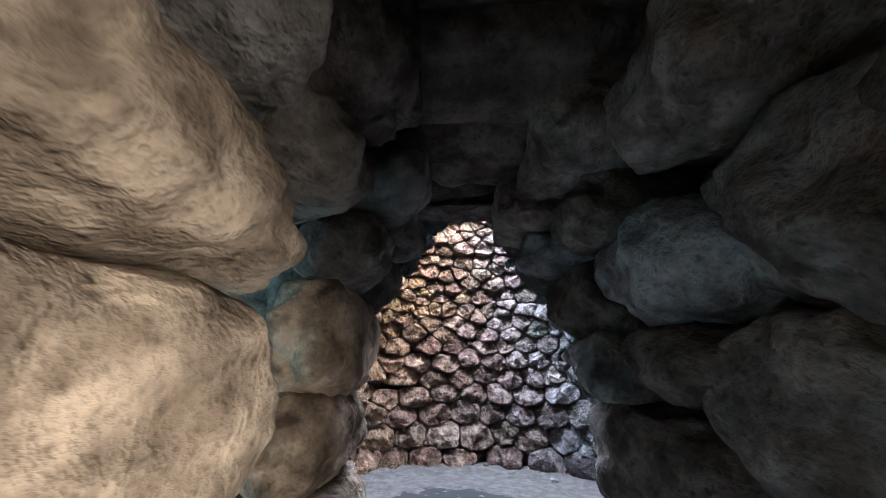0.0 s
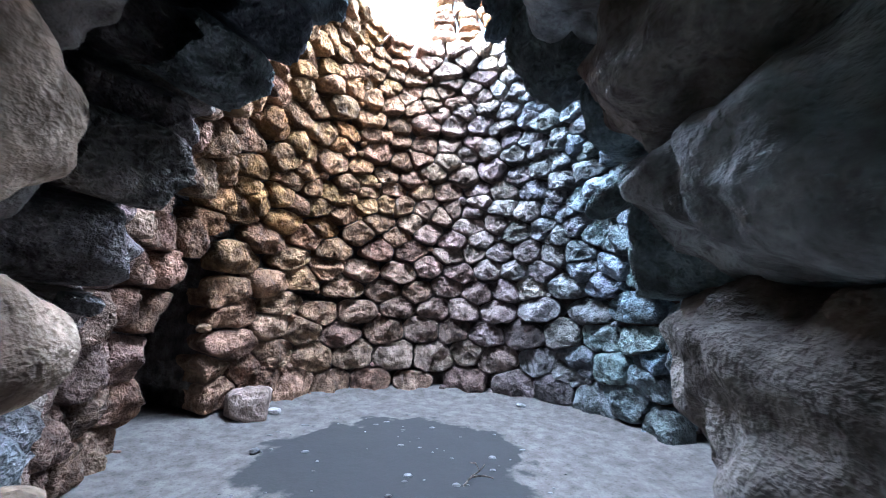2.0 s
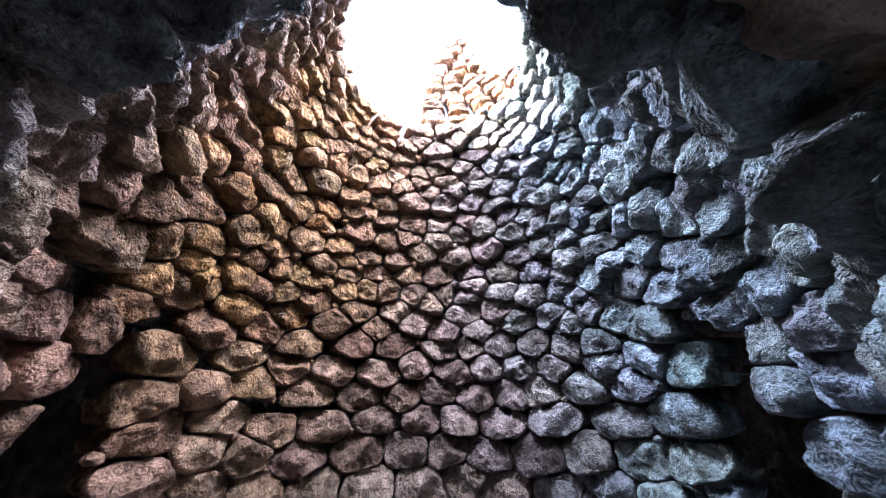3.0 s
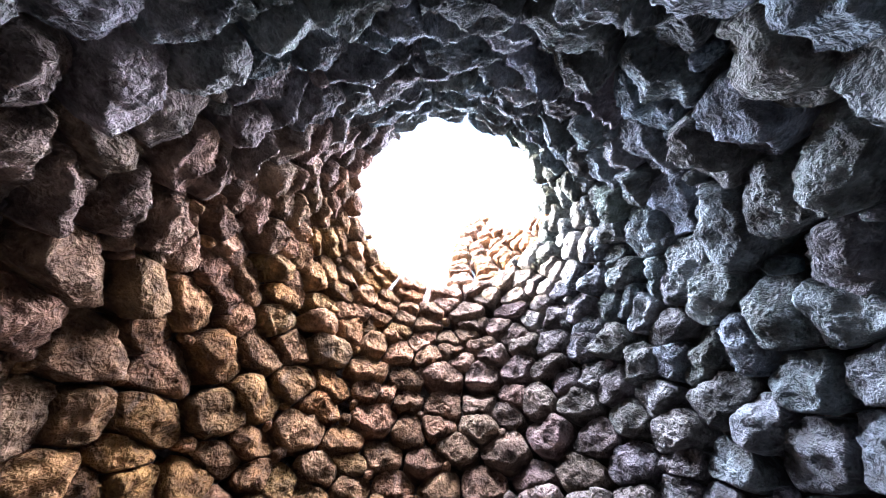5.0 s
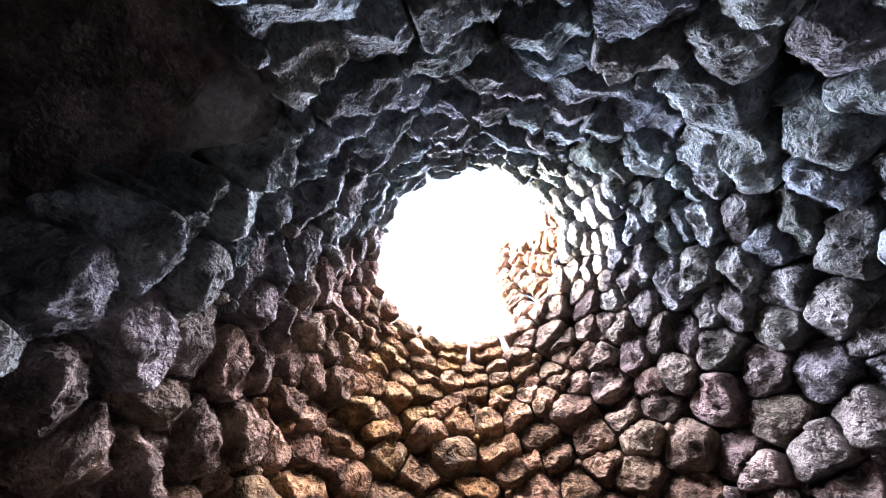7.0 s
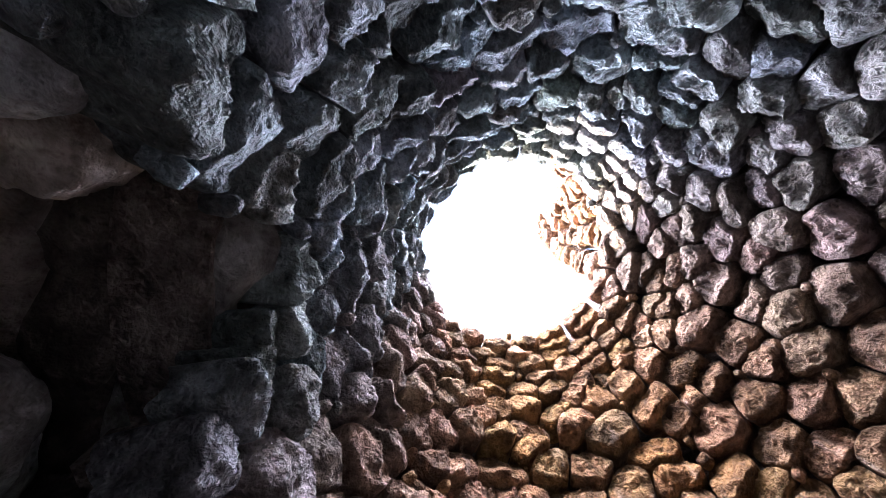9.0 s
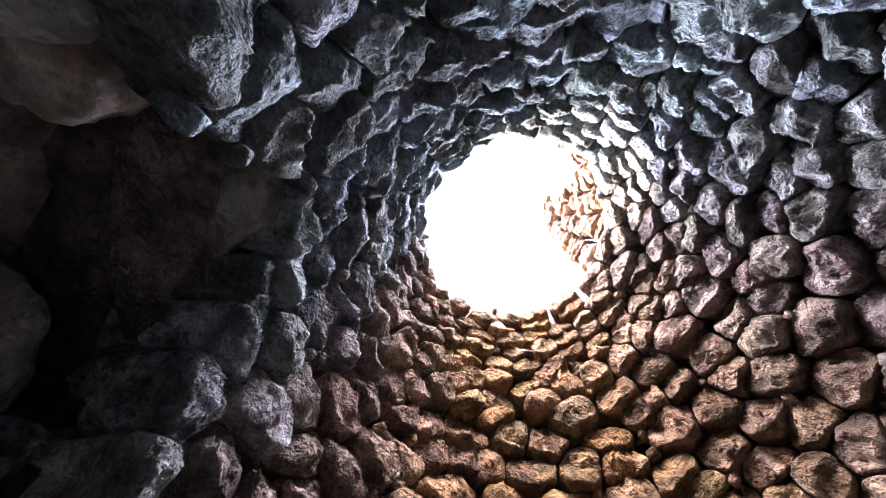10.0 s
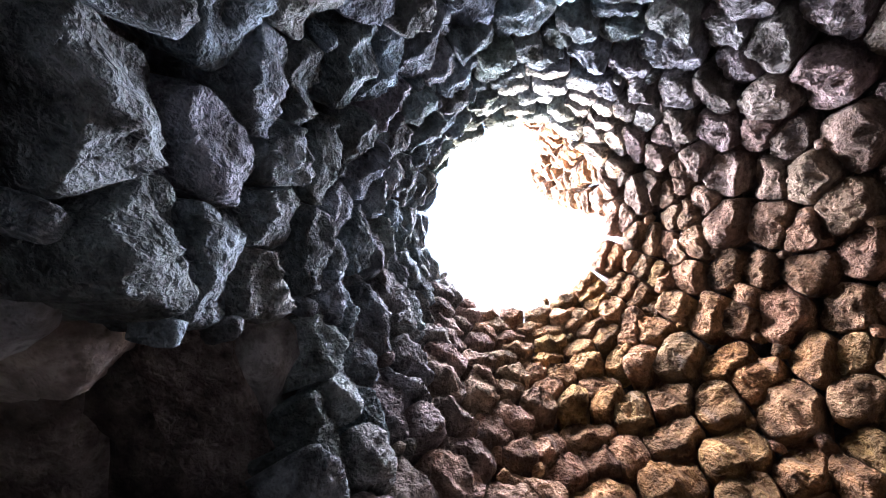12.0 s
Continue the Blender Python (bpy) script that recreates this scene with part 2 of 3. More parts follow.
def wall_core(name, levels, label):
    """Rubble behind the facing stones, recessed deep in the niches."""
    verts, faces = [], []
    for z0, z1 in zip(levels, levels[1:]):
        zc = (z0 + z1) / 2
        lo, hi = ends(zc)
        margin = -1 if zc > 3.02 else 9 if zc > 2.5 else 5
        spans = openings(zc)
        az = -180.0
        while az < 180:
            mid = az + 2.5
            if lo + margin < mid < hi - margin:
                niche = any(a - 3.2 < mid < b + 3.2 for a, b in spans)
                inner = profile(zc) + (1.25 if niche else 0.24)
                outer = profile(zc) + (0.6 if abs(mid) > 112 else 1.7)
                k = len(verts)
                for z in (z0, z1):
                    verts += [polar(az, inner, z), polar(az + 5, inner, z), polar(az + 5, outer, z), polar(az, outer, z)]
                faces += [tuple(k + i for i in f[::-1]) for f in BOX_FACES]
            az += 5
    place, seen = {}, {}
    for p in verts:
        place.setdefault(tuple(round(c, 4) for c in p), len(place))
    index = [place[tuple(round(c, 4) for c in p)] for p in verts]
    for f in faces:
        f = tuple(index[i] for i in f)
        seen.setdefault(frozenset(f), []).append(f)
    joined = [f[0] for f in seen.values() if len(f) == 1]
    return tagged(from_faces(name, list(place), joined, EARTH), label, "stone wall", kind="structure")


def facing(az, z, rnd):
    """The tint of a stone by its side and height: orange, brown or blue grey."""
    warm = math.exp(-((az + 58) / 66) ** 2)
    orange = math.exp(-((az + 62) / 64) ** 2) * min(1.0, max(0.12, (z - 1.0) / 1.5))
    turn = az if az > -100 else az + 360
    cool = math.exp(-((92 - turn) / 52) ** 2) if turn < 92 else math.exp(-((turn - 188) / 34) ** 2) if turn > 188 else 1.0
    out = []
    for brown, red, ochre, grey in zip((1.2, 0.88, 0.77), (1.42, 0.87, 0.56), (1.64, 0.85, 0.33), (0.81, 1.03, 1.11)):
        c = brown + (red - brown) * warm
        c += (ochre - c) * orange * rnd.uniform(0.5, 1.15)
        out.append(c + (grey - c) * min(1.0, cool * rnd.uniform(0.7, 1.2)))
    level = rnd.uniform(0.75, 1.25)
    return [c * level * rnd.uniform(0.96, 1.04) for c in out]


LOWER = [0.0, 0.37, 0.69, 1.1, 1.5, 1.8]
MIDDLE = [1.8, 2.08, 2.33, 2.57, 2.81, 3.01, 3.24, 3.47]
UPPER = [3.47, 3.69, 3.92, 4.12, 4.28, 4.42, 4.56, 4.68, 4.8, 4.91, 5.02]

# ---- passage boulders ----
def boulder(parent, lo, hi, colour, seed, turn=0, power=3.4, rough=1.5, name="boulder"):
    """One big block that fills the box from lo to hi."""
    me = boulder_mesh(name, seed, 24, power, rough, [(b - a) / 0.55 for a, b in zip(lo, hi)])
    me.materials.append(BOULDER)
    c = [(a + b) / 2 for a, b in zip(lo, hi)]
    size = [(b - a) * 1.04 for a, b in zip(lo, hi)]
    ob = new(name, me)
    ob.parent = parent
    ob.color = (*colour, 1)
    ob.matrix_local = pose(*c, 0, turn * 0.3, turn) @ Matrix.Diagonal((*size, 1))
    return ob


verts, faces = [], []
box(verts, faces, (-1.3, 2.15, -0.05), (-0.95, 2.9, 3.3))
box(verts, faces, (-1.3, 1.62, 2.75), (-0.95, 2.15, 3.3))
box(verts, faces, (-1.3, -2.8, -0.05), (-0.95, 0.7, 3.3))
box(verts, faces, (-1.3, 0.7, 2.3), (-0.95, 1.62, 3.3))
wall_left = tagged(from_faces("wall_passage_1", verts, faces, EARTH), "passage wall of huge rounded tan boulders", "stone wall", kind="structure")
verts, faces = [], []
box(verts, faces, (1.5, -0.45, -0.05), (1.9, 2.9, 3.3))
box(verts, faces, (1.5, -2.8, -0.05), (1.9, -1.65, 3.3))
box(verts, faces, (1.5, -1.65, 2.1), (1.9, -0.45, 3.3))
box(verts, faces, (1.9, -0.45, -0.05), (6.6, -0.2, 3.3))
box(verts, faces, (1.9, -1.9, -0.05), (6.6, -1.65, 3.3))
box(verts, faces, (1.9, -1.65, 2.6), (6.6, -0.45, 3.3))
box(verts, faces, (-1.3, -3.1, -0.05), (1.9, -2.8, 3.3))
wall_right = tagged(from_faces("wall_passage_2", verts, faces, EARTH), "shaded passage wall of large grey brown boulders", "stone wall", kind="structure")
verts, faces = [], []
box(verts, faces, (-1.3, -2.8, 3.3), (1.9, 3.0, 3.6))
roof = tagged(from_faces("ceiling", verts, faces, EARTH), "dark passage roof of stone slabs", "ceiling", kind="structure")

LEFT = [
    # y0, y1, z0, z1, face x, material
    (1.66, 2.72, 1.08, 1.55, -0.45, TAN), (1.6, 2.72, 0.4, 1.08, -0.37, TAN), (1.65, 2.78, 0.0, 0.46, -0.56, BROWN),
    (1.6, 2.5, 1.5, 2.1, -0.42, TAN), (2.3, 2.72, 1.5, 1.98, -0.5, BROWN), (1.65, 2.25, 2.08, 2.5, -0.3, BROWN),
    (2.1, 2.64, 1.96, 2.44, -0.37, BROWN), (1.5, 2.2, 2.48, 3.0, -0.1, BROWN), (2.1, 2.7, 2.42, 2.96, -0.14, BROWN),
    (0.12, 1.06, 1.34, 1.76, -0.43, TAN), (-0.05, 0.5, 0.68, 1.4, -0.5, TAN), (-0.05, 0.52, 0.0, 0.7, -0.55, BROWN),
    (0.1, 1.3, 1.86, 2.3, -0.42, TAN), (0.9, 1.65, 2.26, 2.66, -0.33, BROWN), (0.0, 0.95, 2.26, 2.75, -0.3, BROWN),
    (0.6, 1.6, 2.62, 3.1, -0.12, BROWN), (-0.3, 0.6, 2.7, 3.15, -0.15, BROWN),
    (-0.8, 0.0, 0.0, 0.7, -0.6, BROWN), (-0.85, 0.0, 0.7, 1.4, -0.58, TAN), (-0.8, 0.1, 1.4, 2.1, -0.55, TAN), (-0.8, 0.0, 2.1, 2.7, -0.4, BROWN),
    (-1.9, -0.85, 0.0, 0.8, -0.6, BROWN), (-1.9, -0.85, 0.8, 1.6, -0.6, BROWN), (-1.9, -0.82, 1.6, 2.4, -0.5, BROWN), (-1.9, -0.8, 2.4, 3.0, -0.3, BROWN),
    (-2.8, -1.9, 0.0, 0.9, -0.6, BROWN), (-2.8, -1.9, 0.9, 1.8, -0.6, BROWN), (-2.8, -1.9, 1.8, 2.6, -0.5, BROWN),
]
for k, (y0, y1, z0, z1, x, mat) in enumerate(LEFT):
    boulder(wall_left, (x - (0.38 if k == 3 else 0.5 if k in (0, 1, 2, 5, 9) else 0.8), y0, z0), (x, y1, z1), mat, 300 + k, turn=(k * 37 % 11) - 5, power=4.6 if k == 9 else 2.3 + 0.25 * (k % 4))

RIGHT = [
    (0.5, 1.3, 1.8, 2.5, 0.98, BROWN), (1.65, 2.35, 2.35, 2.8, 0.75, BROWN), (1.2, 2.08, 1.88, 2.42, 0.94, GREY), (1.98, 2.72, 1.51, 1.88, 0.88, GREY),
    (1.6, 2.8, 0.95, 1.52, 1.0, BROWN), (1.7, 2.75, 0.48, 0.98, 1.08, BROWN), (1.7, 2.75, 0.0, 0.55, 1.14, GREY), (1.98, 2.84, 1.87, 2.38, 0.85, BROWN),
    (1.38, 2.02, 1.52, 1.9, 0.99, BROWN), (2.2, 2.86, 2.32, 2.7, 0.64, GREY), (2.1, 2.8, 2.62, 3.0, 0.42, BROWN), (1.3, 2.2, 2.75, 3.1, 0.55, BROWN),
    (0.8, 1.75, 0.0, 0.62, 1.18, BROWN), (0.85, 1.75, 0.62, 1.2, 1.12, BROWN), (0.8, 1.58, 1.18, 1.82, 1.1, BROWN), (0.6, 1.4, 2.48, 3.0, 0.75, BROWN),
    (-0.3, 0.82, 0.0, 0.7, 1.15, BROWN), (-0.3, 0.82, 0.7, 1.3, 1.1, BROWN), (-0.35, 0.8, 1.3, 1.9, 1.05, BROWN), (-0.3, 0.6, 1.9, 2.6, 0.9, BROWN), (-0.3, 0.6, 2.55, 3.1, 0.7, BROWN),
    (-1.75, -0.35, 2.1, 2.8, 1.0, BROWN),
    (-2.8, -1.65, 0.0, 0.9, 1.2, BROWN), (-2.8, -1.65, 0.9, 1.8, 1.2, BROWN), (-2.8, -1.65, 1.8, 2.7, 1.0, BROWN),
]
for k, (y0, y1, z0, z1, x, mat) in enumerate(RIGHT):
    boulder(wall_right, (x, y0, z0), (x + 0.8, y1, z1), mat, 400 + k, turn=(k * 29 % 11) - 5, power=3.0 + 0.3 * (k % 4))

for k, (y0, y1, z0) in enumerate([(2.3, 2.9, 3.1), (1.7, 2.4, 3.0), (1.0, 1.75, 3.0), (0.3, 1.05, 3.0), (-0.5, 0.35, 2.95), (-1.3, -0.45, 2.9), (-2.1, -1.25, 2.8), (-2.85, -2.05, 2.6)]):
    boulder(roof, (-0.75, y0, z0), (1.4, y1, z0 + 0.45), (0.5, 0.44, 0.4), 500 + k, turn=(k * 5 % 7) - 3, power=4.5, rough=2.2 if k == 0 else 1.0, name="roof_slab")

for k, (y0, y1, z0, z1) in enumerate([(2.08, 2.6, 0.0, 0.6), (2.05, 2.6, 0.58, 1.1), (2.1, 2.6, 1.08, 1.6), (2.06, 2.6, 1.58, 2.3)]):
    boulder(wall_left, (-1.45, y0, z0), (-0.75, y1, z1), BROWN, 560 + k, turn=4 - 3 * k, power=3.5)

# added blocks, standing in for the dark lower part of the side opening
boulder(wall_left, (-1.95, 1.8, 0.0), (-1.3, 2.4, 0.95), BROWN, 570, power=3.5)
boulder(wall_left, (-1.95, 1.75, 0.93), (-1.3, 2.75, 2.18), BROWN, 571, power=3.5)
# backing block added to close the gap; its dark tint stands for shade
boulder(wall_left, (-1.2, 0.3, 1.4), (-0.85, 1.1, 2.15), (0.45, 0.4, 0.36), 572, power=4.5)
boulder(roof, (-0.75, 2.6, 3.08), (1.25, 3.14, 3.5), (0.75, 0.8, 0.82), 520, turn=2, power=5.0, rough=2.2, name="lintel")

# ---- stair shaft beside the passage ----
verts, faces = [], []
box(verts, faces, (-3.6, 2.85, -0.05), (-1.3, 3.1, 5.0))
box(verts, faces, (-3.6, 0.3, -0.05), (-3.3, 2.85, 5.0))
box(verts, faces, (-3.3, 0.3, -0.05), (-1.3, 0.55, 5.0))
# added roof and wall, out of sight, to shade the shaft's mouth
box(verts, faces, (-2.3, 0.55, 3.28), (-1.3, 2.85, 3.5))
box(verts, faces, (-2.3, 0.55, 3.5), (-1.95, 2.85, 5.0))
shaft = tagged(from_faces("wall_stair_shaft", verts, faces, EARTH), "sky lit stair shaft wall of coursed stones", "stone wall", kind="structure")
rnd = random.Random(9)
z = 0.0
while z < 4.6:
    h = rnd.uniform(0.2, 0.32)
    x = -3.3
    while x < -1.3:
        w = rnd.uniform(0.3, 0.55)
        stone(shaft, pose(x + w / 2, 2.78, z + h / 2, rnd.uniform(-4, 4), rnd.uniform(-4, 4), rnd.uniform(-4, 4)), (w, 0.45, h * 1.04), GREY, rnd.choice(SMALL))
        x += w
    y = 0.5
    while y < 2.6:
        w = rnd.uniform(0.35, 0.6)
        stone(shaft, pose(-3.22, y + w / 2, z + h / 2, rnd.uniform(-4, 4), rnd.uniform(-4, 4), 90 + rnd.uniform(-4, 4)), (w, 0.45, h * 1.04), GREY, rnd.choice(SMALL))
        y += w
    z += h

stairs = tagged(new("stairs"), "worn grey stone steps rising in the shaft", "stairs", kind="structure")
for k in range(7):
    me = boulder_mesh("step", 700 + k, 14, 7.0, 0.45)
    me.materials.append(BOULDER)
    ob = new("step", me)
    ob.color = (0.5, 0.55, 0.58, 1)
    ob.parent = stairs
    ob.matrix_local = pose(-1.75 - 0.24 * k, 1.62, 0.1 + 0.2 * k) @ Matrix.Diagonal((0.46, 2.0, 0.24 + 0.0 * k, 1))

# ---- tower mass around ----
verts, faces = [], []
for k in range(72):
    az = -180 + 5 * k
    if 128 < az + 2.5 < 146:
        continue
    i = len(verts)
    verts += [polar(az, 7.75, -0.1), polar(az + 5, 7.75, -0.1), polar(az + 5, 8.6, -0.1), polar(az, 8.6, -0.1)]
    verts += [polar(az, 7.3, 5.0), polar(az + 5, 7.3, 5.0), polar(az + 5, 8.0, 5.0), polar(az, 8.0, 5.0)]
    faces += [tuple(i + j for j in f[::-1]) for f in BOX_FACES]
tagged(from_faces("wall_tower", verts, faces, STONE), "outer wall of the round stone tower", "stone wall", kind="structure")
verts, faces = [], []
for k in range(72):
    for r0, r1 in ((1.5, 2.5), (2.5, 3.2), (3.2, 4.0), (4.0, 5.0), (5.0, 6.2), (6.2, 7.6)):
        az = -180 + 5 * k
        c = polar(az + 2.5, (r0 + r1) / 2, 5.0)
        if -3.4 < c.x < -1.9 and 0.4 < c.y < 2.95:
            continue
        i = len(verts)
        for z in (5.0, 5.12):
            verts += [polar(az, r0, z), polar(az + 5, r0, z), polar(az + 5, r1, z), polar(az, r1, z)]
        faces += [tuple(i + j for j in f[::-1]) for f in BOX_FACES]
tagged(from_faces("terrace", verts, faces, STONE), "rubble terrace on top of the tower", "terrace", kind="structure")

# ---- loose things on the floor ----
def loose_rock(seed, x, y, size, turn, colour, label, power=5.0):
    me = boulder_mesh("rock", seed, 20, power, 0.9)
    me.materials.append(BOULDER)
    ob = new("rock", me)
    ob.color = (*colour, 1)
    ob.matrix_world = pose(x, y, size[2] * 0.46, 0, 4, turn) @ Matrix.Diagonal((*size, 1))
    return tagged(ob, label, "rock")


loose_rock(801, -1.52, 6.32, (0.46, 0.4, 0.4), 28, (1.3, 1.02, 0.9), "squarish pale brown rock lying beside the niche")
loose_rock(802, -1.28, 6.52, (0.16, 0.12, 0.07), 10, BROWN, "small flat brown stone lying beside the larger rock", 3.0)
loose_rock(803, -1.02, 5.35, (0.09, 0.07, 0.05), 50, (0.6, 0.6, 0.6), "small dark pebble on the dusty floor", 3.0)
loose_rock(804, 2.0, 6.9, (0.14, 0.08, 0.06), -30, GREY, "small grey stone at the foot of the wall", 3.0)


def floor_flakes():
    """Pale crumbs of plaster and stone strewn over the worn patch."""
    rnd = random.Random(31)
    verts, faces = [], []
    for _ in range(75):
        a, r = rnd.uniform(0, math.tau), 1.5 * math.sqrt(rnd.random())
        x, y = 0.3 + r * math.cos(a), 5.2 + r * math.sin(a) * 0.95
        size = rnd.choice((0.01, 0.015, 0.022, 0.035)) * rnd.uniform(0.7, 1.4)
        k, sides = len(verts), rnd.randint(5, 7)
        spin, squash = rnd.uniform(0, math.tau), rnd.uniform(0.4, 0.9)
        for top in (0, 1):
            for i in range(sides):
                b = spin + math.tau * i / sides + rnd.uniform(-0.2, 0.2)
                q = size * (1 - 0.25 * top) * rnd.uniform(0.8, 1.1)
                verts.append((x + q * math.cos(b), y + q * squash * math.sin(b), 0.004 + top * (0.004 + size * 0.12)))
        faces.append(tuple(k + sides + i for i in range(sides)))
        faces += [(k + i, k + (i + 1) % sides, k + sides + (i + 1) % sides, k + sides + i) for i in range(sides)]
    ob = from_faces("stone_crumbs", verts, faces, CRUMB)
    return tagged(ob, "pale stone crumbs strewn over the worn floor", "crumbs", kind="stuff")


CRUMB = stone_material("pale_crumbs", (0.1, 0.1, 0.1), (0.17, 0.17, 0.175), (0.23, 0.23, 0.235), relief=0.3, vary=0.1)
floor_flakes()


def twig():
    """A thin forked dry twig."""
    me = bpy.data.meshes.new("twig")
    bm = bmesh.new()
    for pts in ([(-0.16, -0.1, 0.02), (-0.04, -0.02, 0.035), (0.08, 0.05, 0.03), (0.2, 0.16, 0.02)], [(-0.04, -0.02, 0.035), (0.05, -0.08, 0.05), (0.12, -0.1, 0.03)], [(0.08, 0.05, 0.03), (0.1, 0.15, 0.05), (0.08, 0.22, 0.03)]):
        rings = []
        for i, p in enumerate(pts):
            rad = 0.009 * (1 - 0.2 * i)
            rings.append([bm.verts.new((p[0], p[1] + rad * math.cos(j * math.tau / 6), p[2] - 0.008 + rad * math.sin(j * math.tau / 6))) for j in range(6)])
        for r0, r1 in zip(rings, rings[1:]):
            for j in range(6):
                bm.faces.new((r0[j], r0[(j + 1) % 6], r1[(j + 1) % 6], r1[j]))
    bm.to_mesh(me)
    bm.free()
    me.materials.append(EARTH)
    ob = new("twig", me)
    ob.matrix_world = pose(TWIG[0], TWIG[1], 0.004, 0, 0, 20)
    return tagged(ob, "thin dry forked twig lying on the floor", "twig")


TWIG = (0.95, 4.87)
twig()

# ---- facing stones of the chamber, last ----
WALL_STONES = []               # degrees and height of the middle of each stone


def course(z, *degrees):
    WALL_STONES.extend((a, z + 0.03 * math.sin(7.3 * a)) for a in degrees)


course(0.10, -30, -17, -2)
course(0.21, -43, 17, 34)
course(0.31, -66, -53, 49, 70)
course(0.59, -37, -24, -9, 5, 28, 44)
course(0.70, -51, 18, 57, 68, 79)
course(0.86, -64, -29, 81)
course(0.98, -42, -13, 1, 13, 24, 39)
course(1.08, -52, 53, 65, 79)
course(1.24, -65, -38, -24)
course(1.37, -51, -9, 5, 16, 29, 45, 63)
course(1.50, -69, 78)
course(1.63, -57, -30, -14, -2, 22)
course(1.74, -46, 10, 42, 56, 69)
course(1.90, -70, -38, -25, -9, 14, 85)
course(1.99, -51, 2, 27, 37, 48)
course(2.15, -105, -83, -62, -37, 63)
course(2.25, -48, -19, -6, 11, 21, 31, 43, 80)
course(2.43, -115, -103, -82, -77, -58, -43, -28, -12, 12, 24, 56, 72)
course(2.53, -168, -122, -94, -72, 1, 39, 52, 65, 91, 170)
course(2.67, -155, -109, -88, -76, -61, -56, -48, -36, -20, -6, 19, 33, 81, 99)
course(2.81, -172, -97, -78, 7, 46, 56, 68, 163, 171)
course(2.91, -158, -146, -59, -51, -44, -26, -18, -11, -0, 12, 35, 78, 91, 104)
course(3.07, -173, -161, -132, -84, -66, -57, -36, -27, 24, 50, 62, 77, 98, 161, 168, 177)
course(3.18, -151, -139, -102, -94, -30, -3, 9, 24, 90, 154)
course(3.34, -169, -162, -116, -78, -63, -45, -33, -20, -8, 43, 56, 63, 80, 145)
course(3.43, -177, -156, -130, -110, -94, 2, 17, 32, 75, 96, 160)
course(3.59, -161, -141, -90, -84, -71, -53, -45, -24, -14, -4, 9, 44, 56, 66, 80, 99, 169, 177)
course(3.71, -146, -110, -104, -45, 20, 32, 52, 92, 114, 132, 144)
course(3.82, -166, -117, -89, -73, -64, -30, -24, -18, -2, 10, 23, 64, 80, 90, 159)
course(3.97, -149, -79, -52, -32, -19, 40, 56, 79, 102, 120, 125)
course(4.10, -167, -160, -120, -102, -88, -78, -60, -3, 13, 29, 44, 61, 73, 85, 137, 149)
course(4.25, -136, -119, -64, -49, -35, -24, -10, 5, 18, 77, 99, 110)
course(4.37, -107, -97, -88, -48, 32, 53, 124)
course(4.47, -153, -62, -27, -13, -2, 8, 26, 42, 70, 104, 144)
course(4.61, -85, -15, 11, 34, 64, 128)
course(4.73, -131, -118, -65, -37, -25, 54)

def is_open(az, z):
    """True in the passage, in a niche, under the floor and above the hole's edge."""
    az = (az + 180) % 360 - 180
    if z < 0.0 or z > 5.06:
        return True
    lo, hi = ends(z)
    return az < lo or az > hi or any(a < az < b for a, b in openings(z))


def fill_courses(levels, widths, seed):
    """Stones laid between the ones above, in broken courses."""
    rnd = random.Random(seed)
    known = np.array(WALL_STONES)
    for z0, z1 in zip(levels, levels[1:]):
        zc, h = (z0 + z1) / 2, z1 - z0
        az = -180 + rnd.uniform(0, 12)
        while az < 178:
            wide = math.degrees(rnd.uniform(*widths) * rnd.choice((0.65, 0.9, 1.0, 1.15, 1.4)) / profile(zc))
            mid, z = az + wide / 2, zc + rnd.uniform(-0.14, 0.14) * h
            az += wide
            du = np.radians((known[:, 0] - mid + 180) % 360 - 180) * profile(zc)
            near = np.hypot(du * 0.6, known[:, 1] - z).min()
            if near > h * 0.7 and not is_open(mid, z):
                WALL_STONES.append((mid, z))


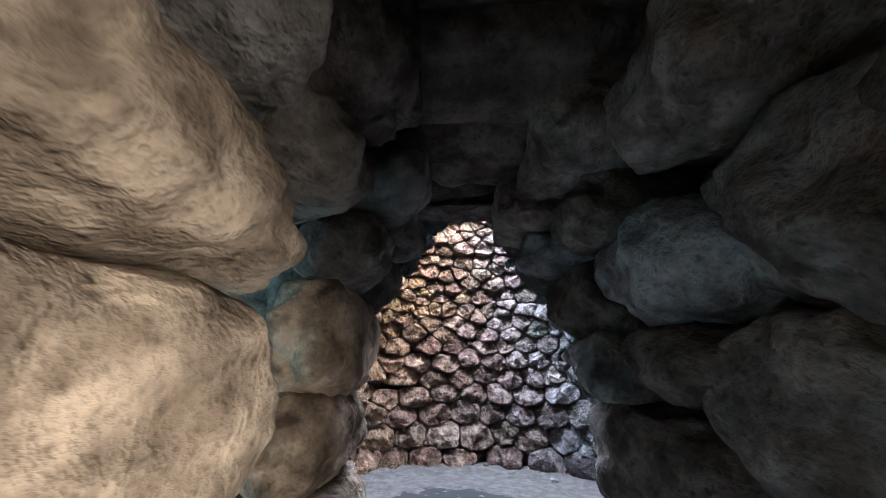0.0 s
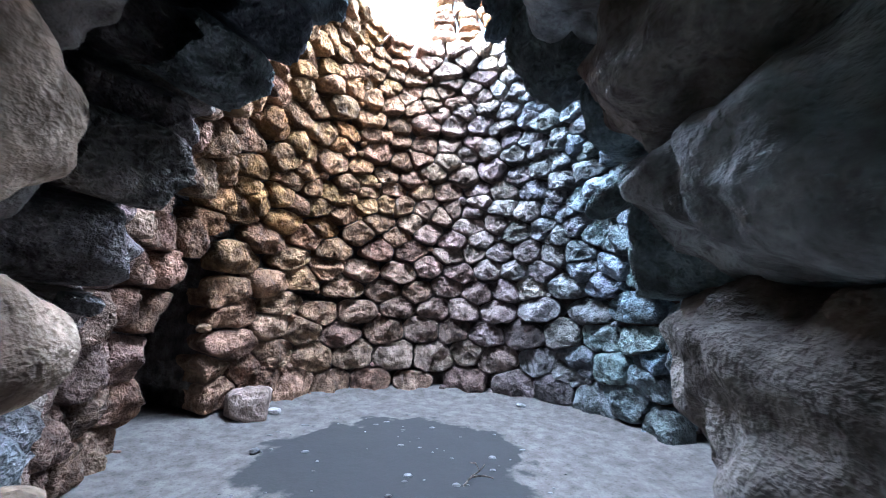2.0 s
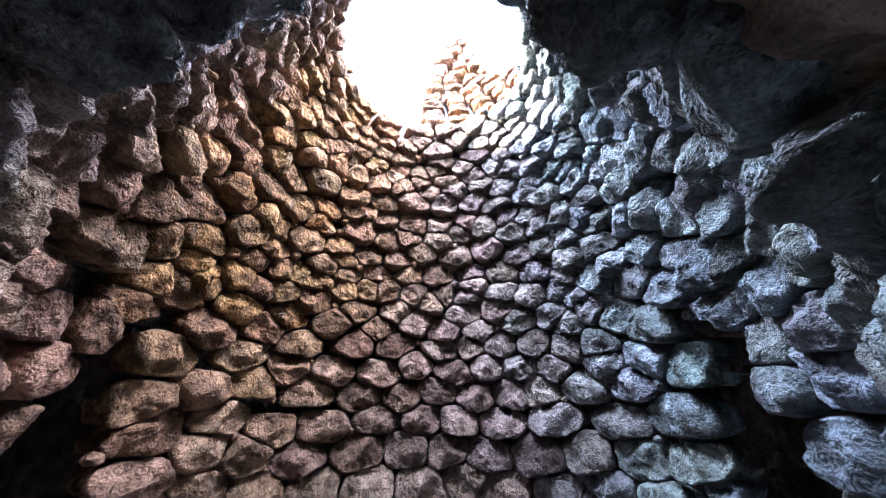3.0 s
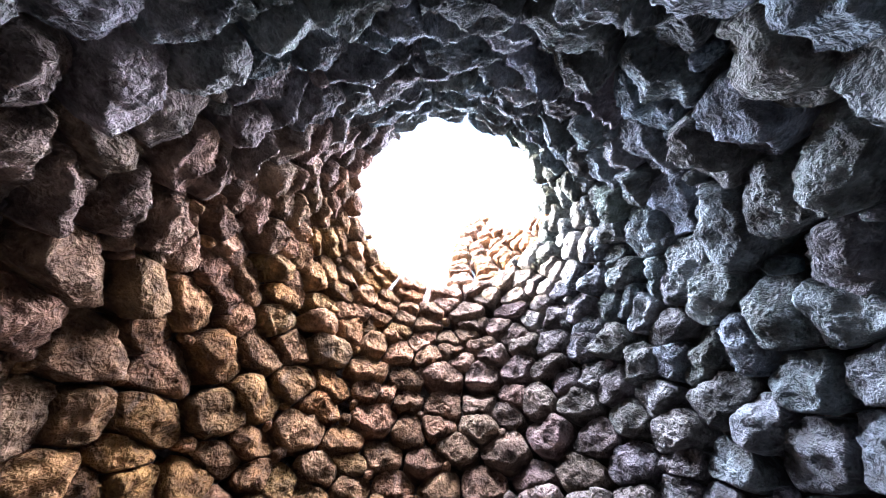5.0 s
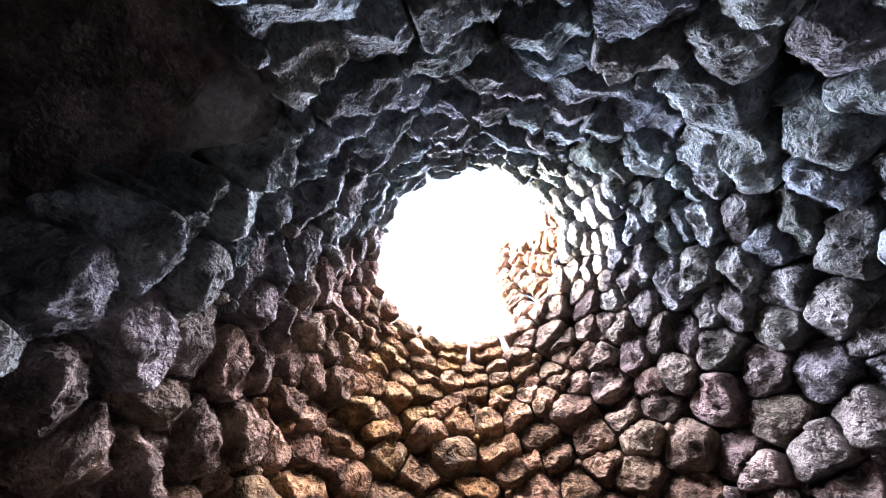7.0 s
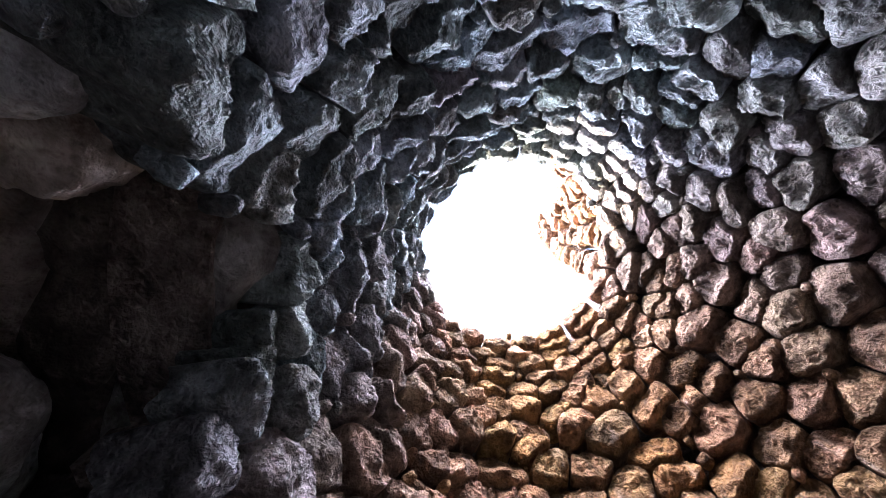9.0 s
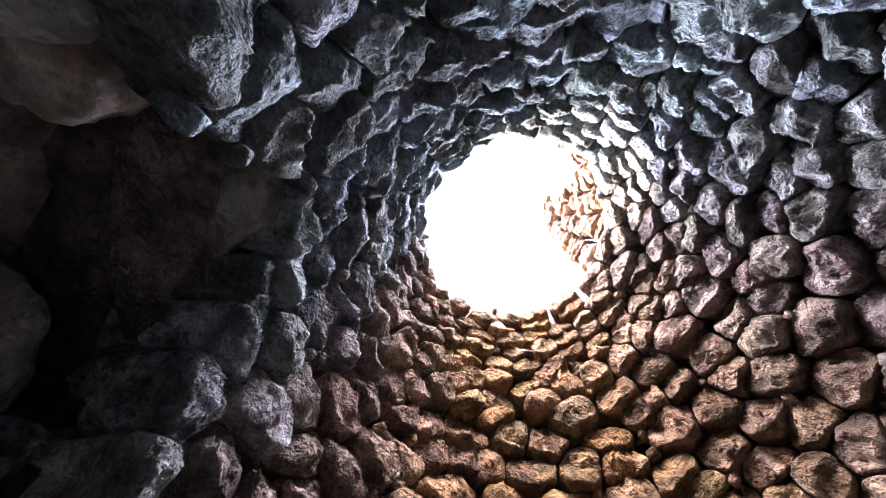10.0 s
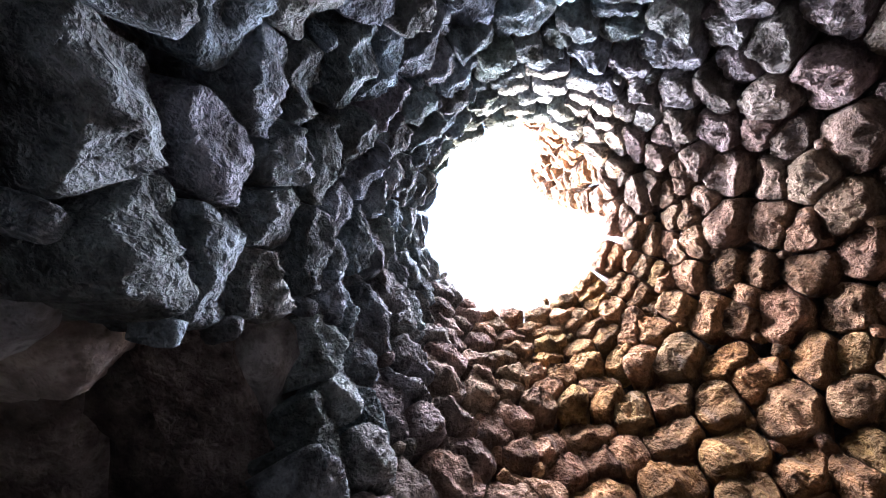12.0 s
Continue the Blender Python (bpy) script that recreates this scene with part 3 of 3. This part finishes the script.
def facing_stone(parent, k, places, rnd, turns=42):
    """One rough stone that fills its share of the wall between its neighbours."""
    az0, z0 = places[k]
    r0 = profile(z0)
    du = np.radians((places[:, 0] - az0 + 180) % 360 - 180) * r0
    dv = places[:, 1] - z0
    near = (np.abs(du) < 1.0) & (np.abs(dv) < 0.8)
    near[k] = False
    du, dv = du[near], dv[near]
    angle = np.arange(turns) * math.tau / turns
    way = np.stack([np.cos(angle), np.sin(angle)])
    flat = 0.5 if z0 < 3.2 else 0.38
    nx, ny = flat * du, dv
    half = (flat * du * du + dv * dv) / 2
    dot = nx[:, None] * way[0] + ny[:, None] * way[1]
    reach = np.where(dot > 1e-6, half[:, None] / np.maximum(dot, 1e-6), 9.0).min(axis=0)
    reach = np.minimum(reach, 1 / np.maximum(np.abs(way[0]) / 0.36, np.abs(way[1]) / (0.25 if z0 < 1.2 else 0.19)))
    for i in range(turns):
        for _ in range(24):
            if not is_open(az0 + math.degrees(reach[i] * way[0, i] / r0), z0 + reach[i] * way[1, i]):
                break
            reach[i] *= 0.88
    for turn in (1, 2, 3):
        reach = np.minimum(reach, np.minimum(np.roll(reach, turn), np.roll(reach, -turn)) * (1.25 + 0.25 * turn))
    sharp = reach.copy()
    for _ in range(2):
        reach = np.minimum(reach * 1.03, (np.roll(reach, 1) + np.roll(reach, -1) + reach) / 3)
    reach = np.minimum(reach, sharp) * (0.965 if z0 < 1.9 else 0.95)
    size = float(reach.mean())
    if size < 0.06 or (z0 < 3.3 and reach.min() < (0.05 if z0 > 2.6 else 0.03)):
        return
    even = 0.55 if z0 > 4.4 else 1.0
    high = min(0.13, size * rnd.uniform(0.5, 0.8)) * even
    power = rnd.uniform(1.9, 2.6)
    blunt = rnd.uniform(3.0, 5.0)
    off = Vector((rnd.uniform(0, 90), rnd.uniform(0, 90), rnd.uniform(0, 90)))
    proud = rnd.uniform(-0.035, 0.03) * even
    planes = []
    for _ in range(rnd.randint(4, 7)):
        b, steep = rnd.uniform(0, math.tau), rnd.uniform(0.12, 0.9)
        planes.append((math.cos(b) * steep, math.sin(b) * steep, high * rnd.uniform(0.55, 1.0)))
    rings = [(0.12, 0.0), (0.25, 0.0), (0.38, 0.0), (0.5, 0.0), (0.61, 0.0), (0.71, 0.0), (0.8, 0.0), (0.88, 0.0), (0.95, 0.0), (1.0, 0.02), (1.0, 0.07), (0.96, 0.16), (0.88, 0.34)]
    upright = rnd.uniform(0.8, 1.1)
    here = polar(az0, r0, z0)
    verts = []

    def add(u, v, s, back):
        az, z = az0 + math.degrees(u / r0), z0 + v
        p = power if v > 0 else blunt
        h = high * max(0.0, 1 - s ** p) ** (1 / p)
        for gx, gy, c in planes:
            h = min(h, c - gx * u - gy * v)
        h = max(h, -0.02)
        q = Vector((u, v, h - back)) + off
        rough = 0.042 * noise.noise(q * 5.5) + 0.026 * noise.noise(q * 12) + 0.03 * (0.22 - abs(noise.noise(q * 17))) + 0.016 * noise.noise(q * 33)
        edge = 1 + 0.09 * noise.noise(q * 9) * (s > 0.85)
        az = az0 + math.degrees(u * edge / r0)
        z = z0 + v * edge
        r = profile(z) * (1 - upright) + r0 * upright - proud - h - rough * even * (0.6 + 0.4 * (back == 0)) + back
        verts.append(polar(az, r, z) - here)

    add(0, 0, 0, 0)
    for s, back in rings:
        for i in range(turns):
            add(reach[i] * way[0, i] * s, reach[i] * way[1, i] * s, s, back)
    faces = [(0, 1 + i, 1 + (i + 1) % turns) for i in range(turns)]
    for j in range(len(rings) - 1):
        a = 1 + j * turns
        for i in range(turns):
            n = (i + 1) % turns
            faces.append((a + i, a + turns + i, a + turns + n, a + n))
    me = bpy.data.meshes.new("stone")
    me.from_pydata(verts, [], faces)
    me.polygons.foreach_set("use_smooth", [True] * len(me.polygons))
    me.materials.append(STONE)
    me.update()
    ob = new("stone", me)
    ob.parent = parent
    ob.matrix_local = Matrix.Translation(here)
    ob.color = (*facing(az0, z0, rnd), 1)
    # a small wedge in the widest joint
    corner = int(np.argmax(sharp - reach))
    if rnd.random() < 0.4 and sharp[corner] - reach[corner] > 0.035:
        b = min(0.1, (sharp[corner] - reach[corner]) * 1.6)
        az, z = az0 + math.degrees(sharp[corner] * way[0, corner] * 0.97 / r0), max(0.05, z0 + sharp[corner] * way[1, corner] * 0.97)
        m = Matrix.Translation(polar(az, profile(z) + 0.05, z)) @ pose(0, 0, 0, rnd.uniform(-25, 25), rnd.uniform(-40, 40), -az + rnd.uniform(-20, 20))
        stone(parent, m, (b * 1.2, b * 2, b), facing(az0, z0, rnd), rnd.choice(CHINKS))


fill_courses(LOWER, (0.34, 0.44), 11)
fill_courses(MIDDLE, (0.38, 0.5), 12)
fill_courses(UPPER, (0.3, 0.44), 13)
PLACES = np.array([p for p in WALL_STONES if not is_open(*p)])
low = wall_core("wall_chamber_1", LOWER, "lowest courses of large rough stones with two niches")
mid = wall_core("wall_chamber_2", MIDDLE, "corbelled courses of rough brown and grey stones")
top = wall_core("wall_chamber_3", UPPER, "upper corbelled stone rings around the open hole")
rnd = random.Random(31)
for k in range(len(PLACES)):
    facing_stone(low if PLACES[k, 1] < 1.8 else mid if PLACES[k, 1] < 3.47 else top, k, PLACES, rnd)

rim = tagged(new("wall_rim"), "broken sunlit top courses above the hole", "stone wall", kind="structure")
rnd = random.Random(21)
for level in range(13):
    z = 5.08 + 0.155 * level
    a = float(np.interp(z, [5.0, 6.4, 6.9], [-7, 0, 14]))
    b = float(np.interp(z, [5.0, 5.25, 5.6, 6.3, 7.0], [195, 120, 66, 38, 28]))
    az = a
    while az < b - 4:
        wide = min(rnd.uniform(12, 21), max(b - az, 9))
        w = radians(wide) * 1.02
        m = Matrix.Translation(polar(az + wide / 2, 1.03 + 0.25 + rnd.uniform(-0.02, 0.04), z)) @ pose(0, 0, 0, 0, 0, -az - wide / 2) @ pose(0, 0, 0, rnd.uniform(-6, 6), rnd.uniform(-6, 6), rnd.uniform(-6, 6))
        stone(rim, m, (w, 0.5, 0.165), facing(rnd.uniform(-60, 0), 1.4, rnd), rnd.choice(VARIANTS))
        az += wide
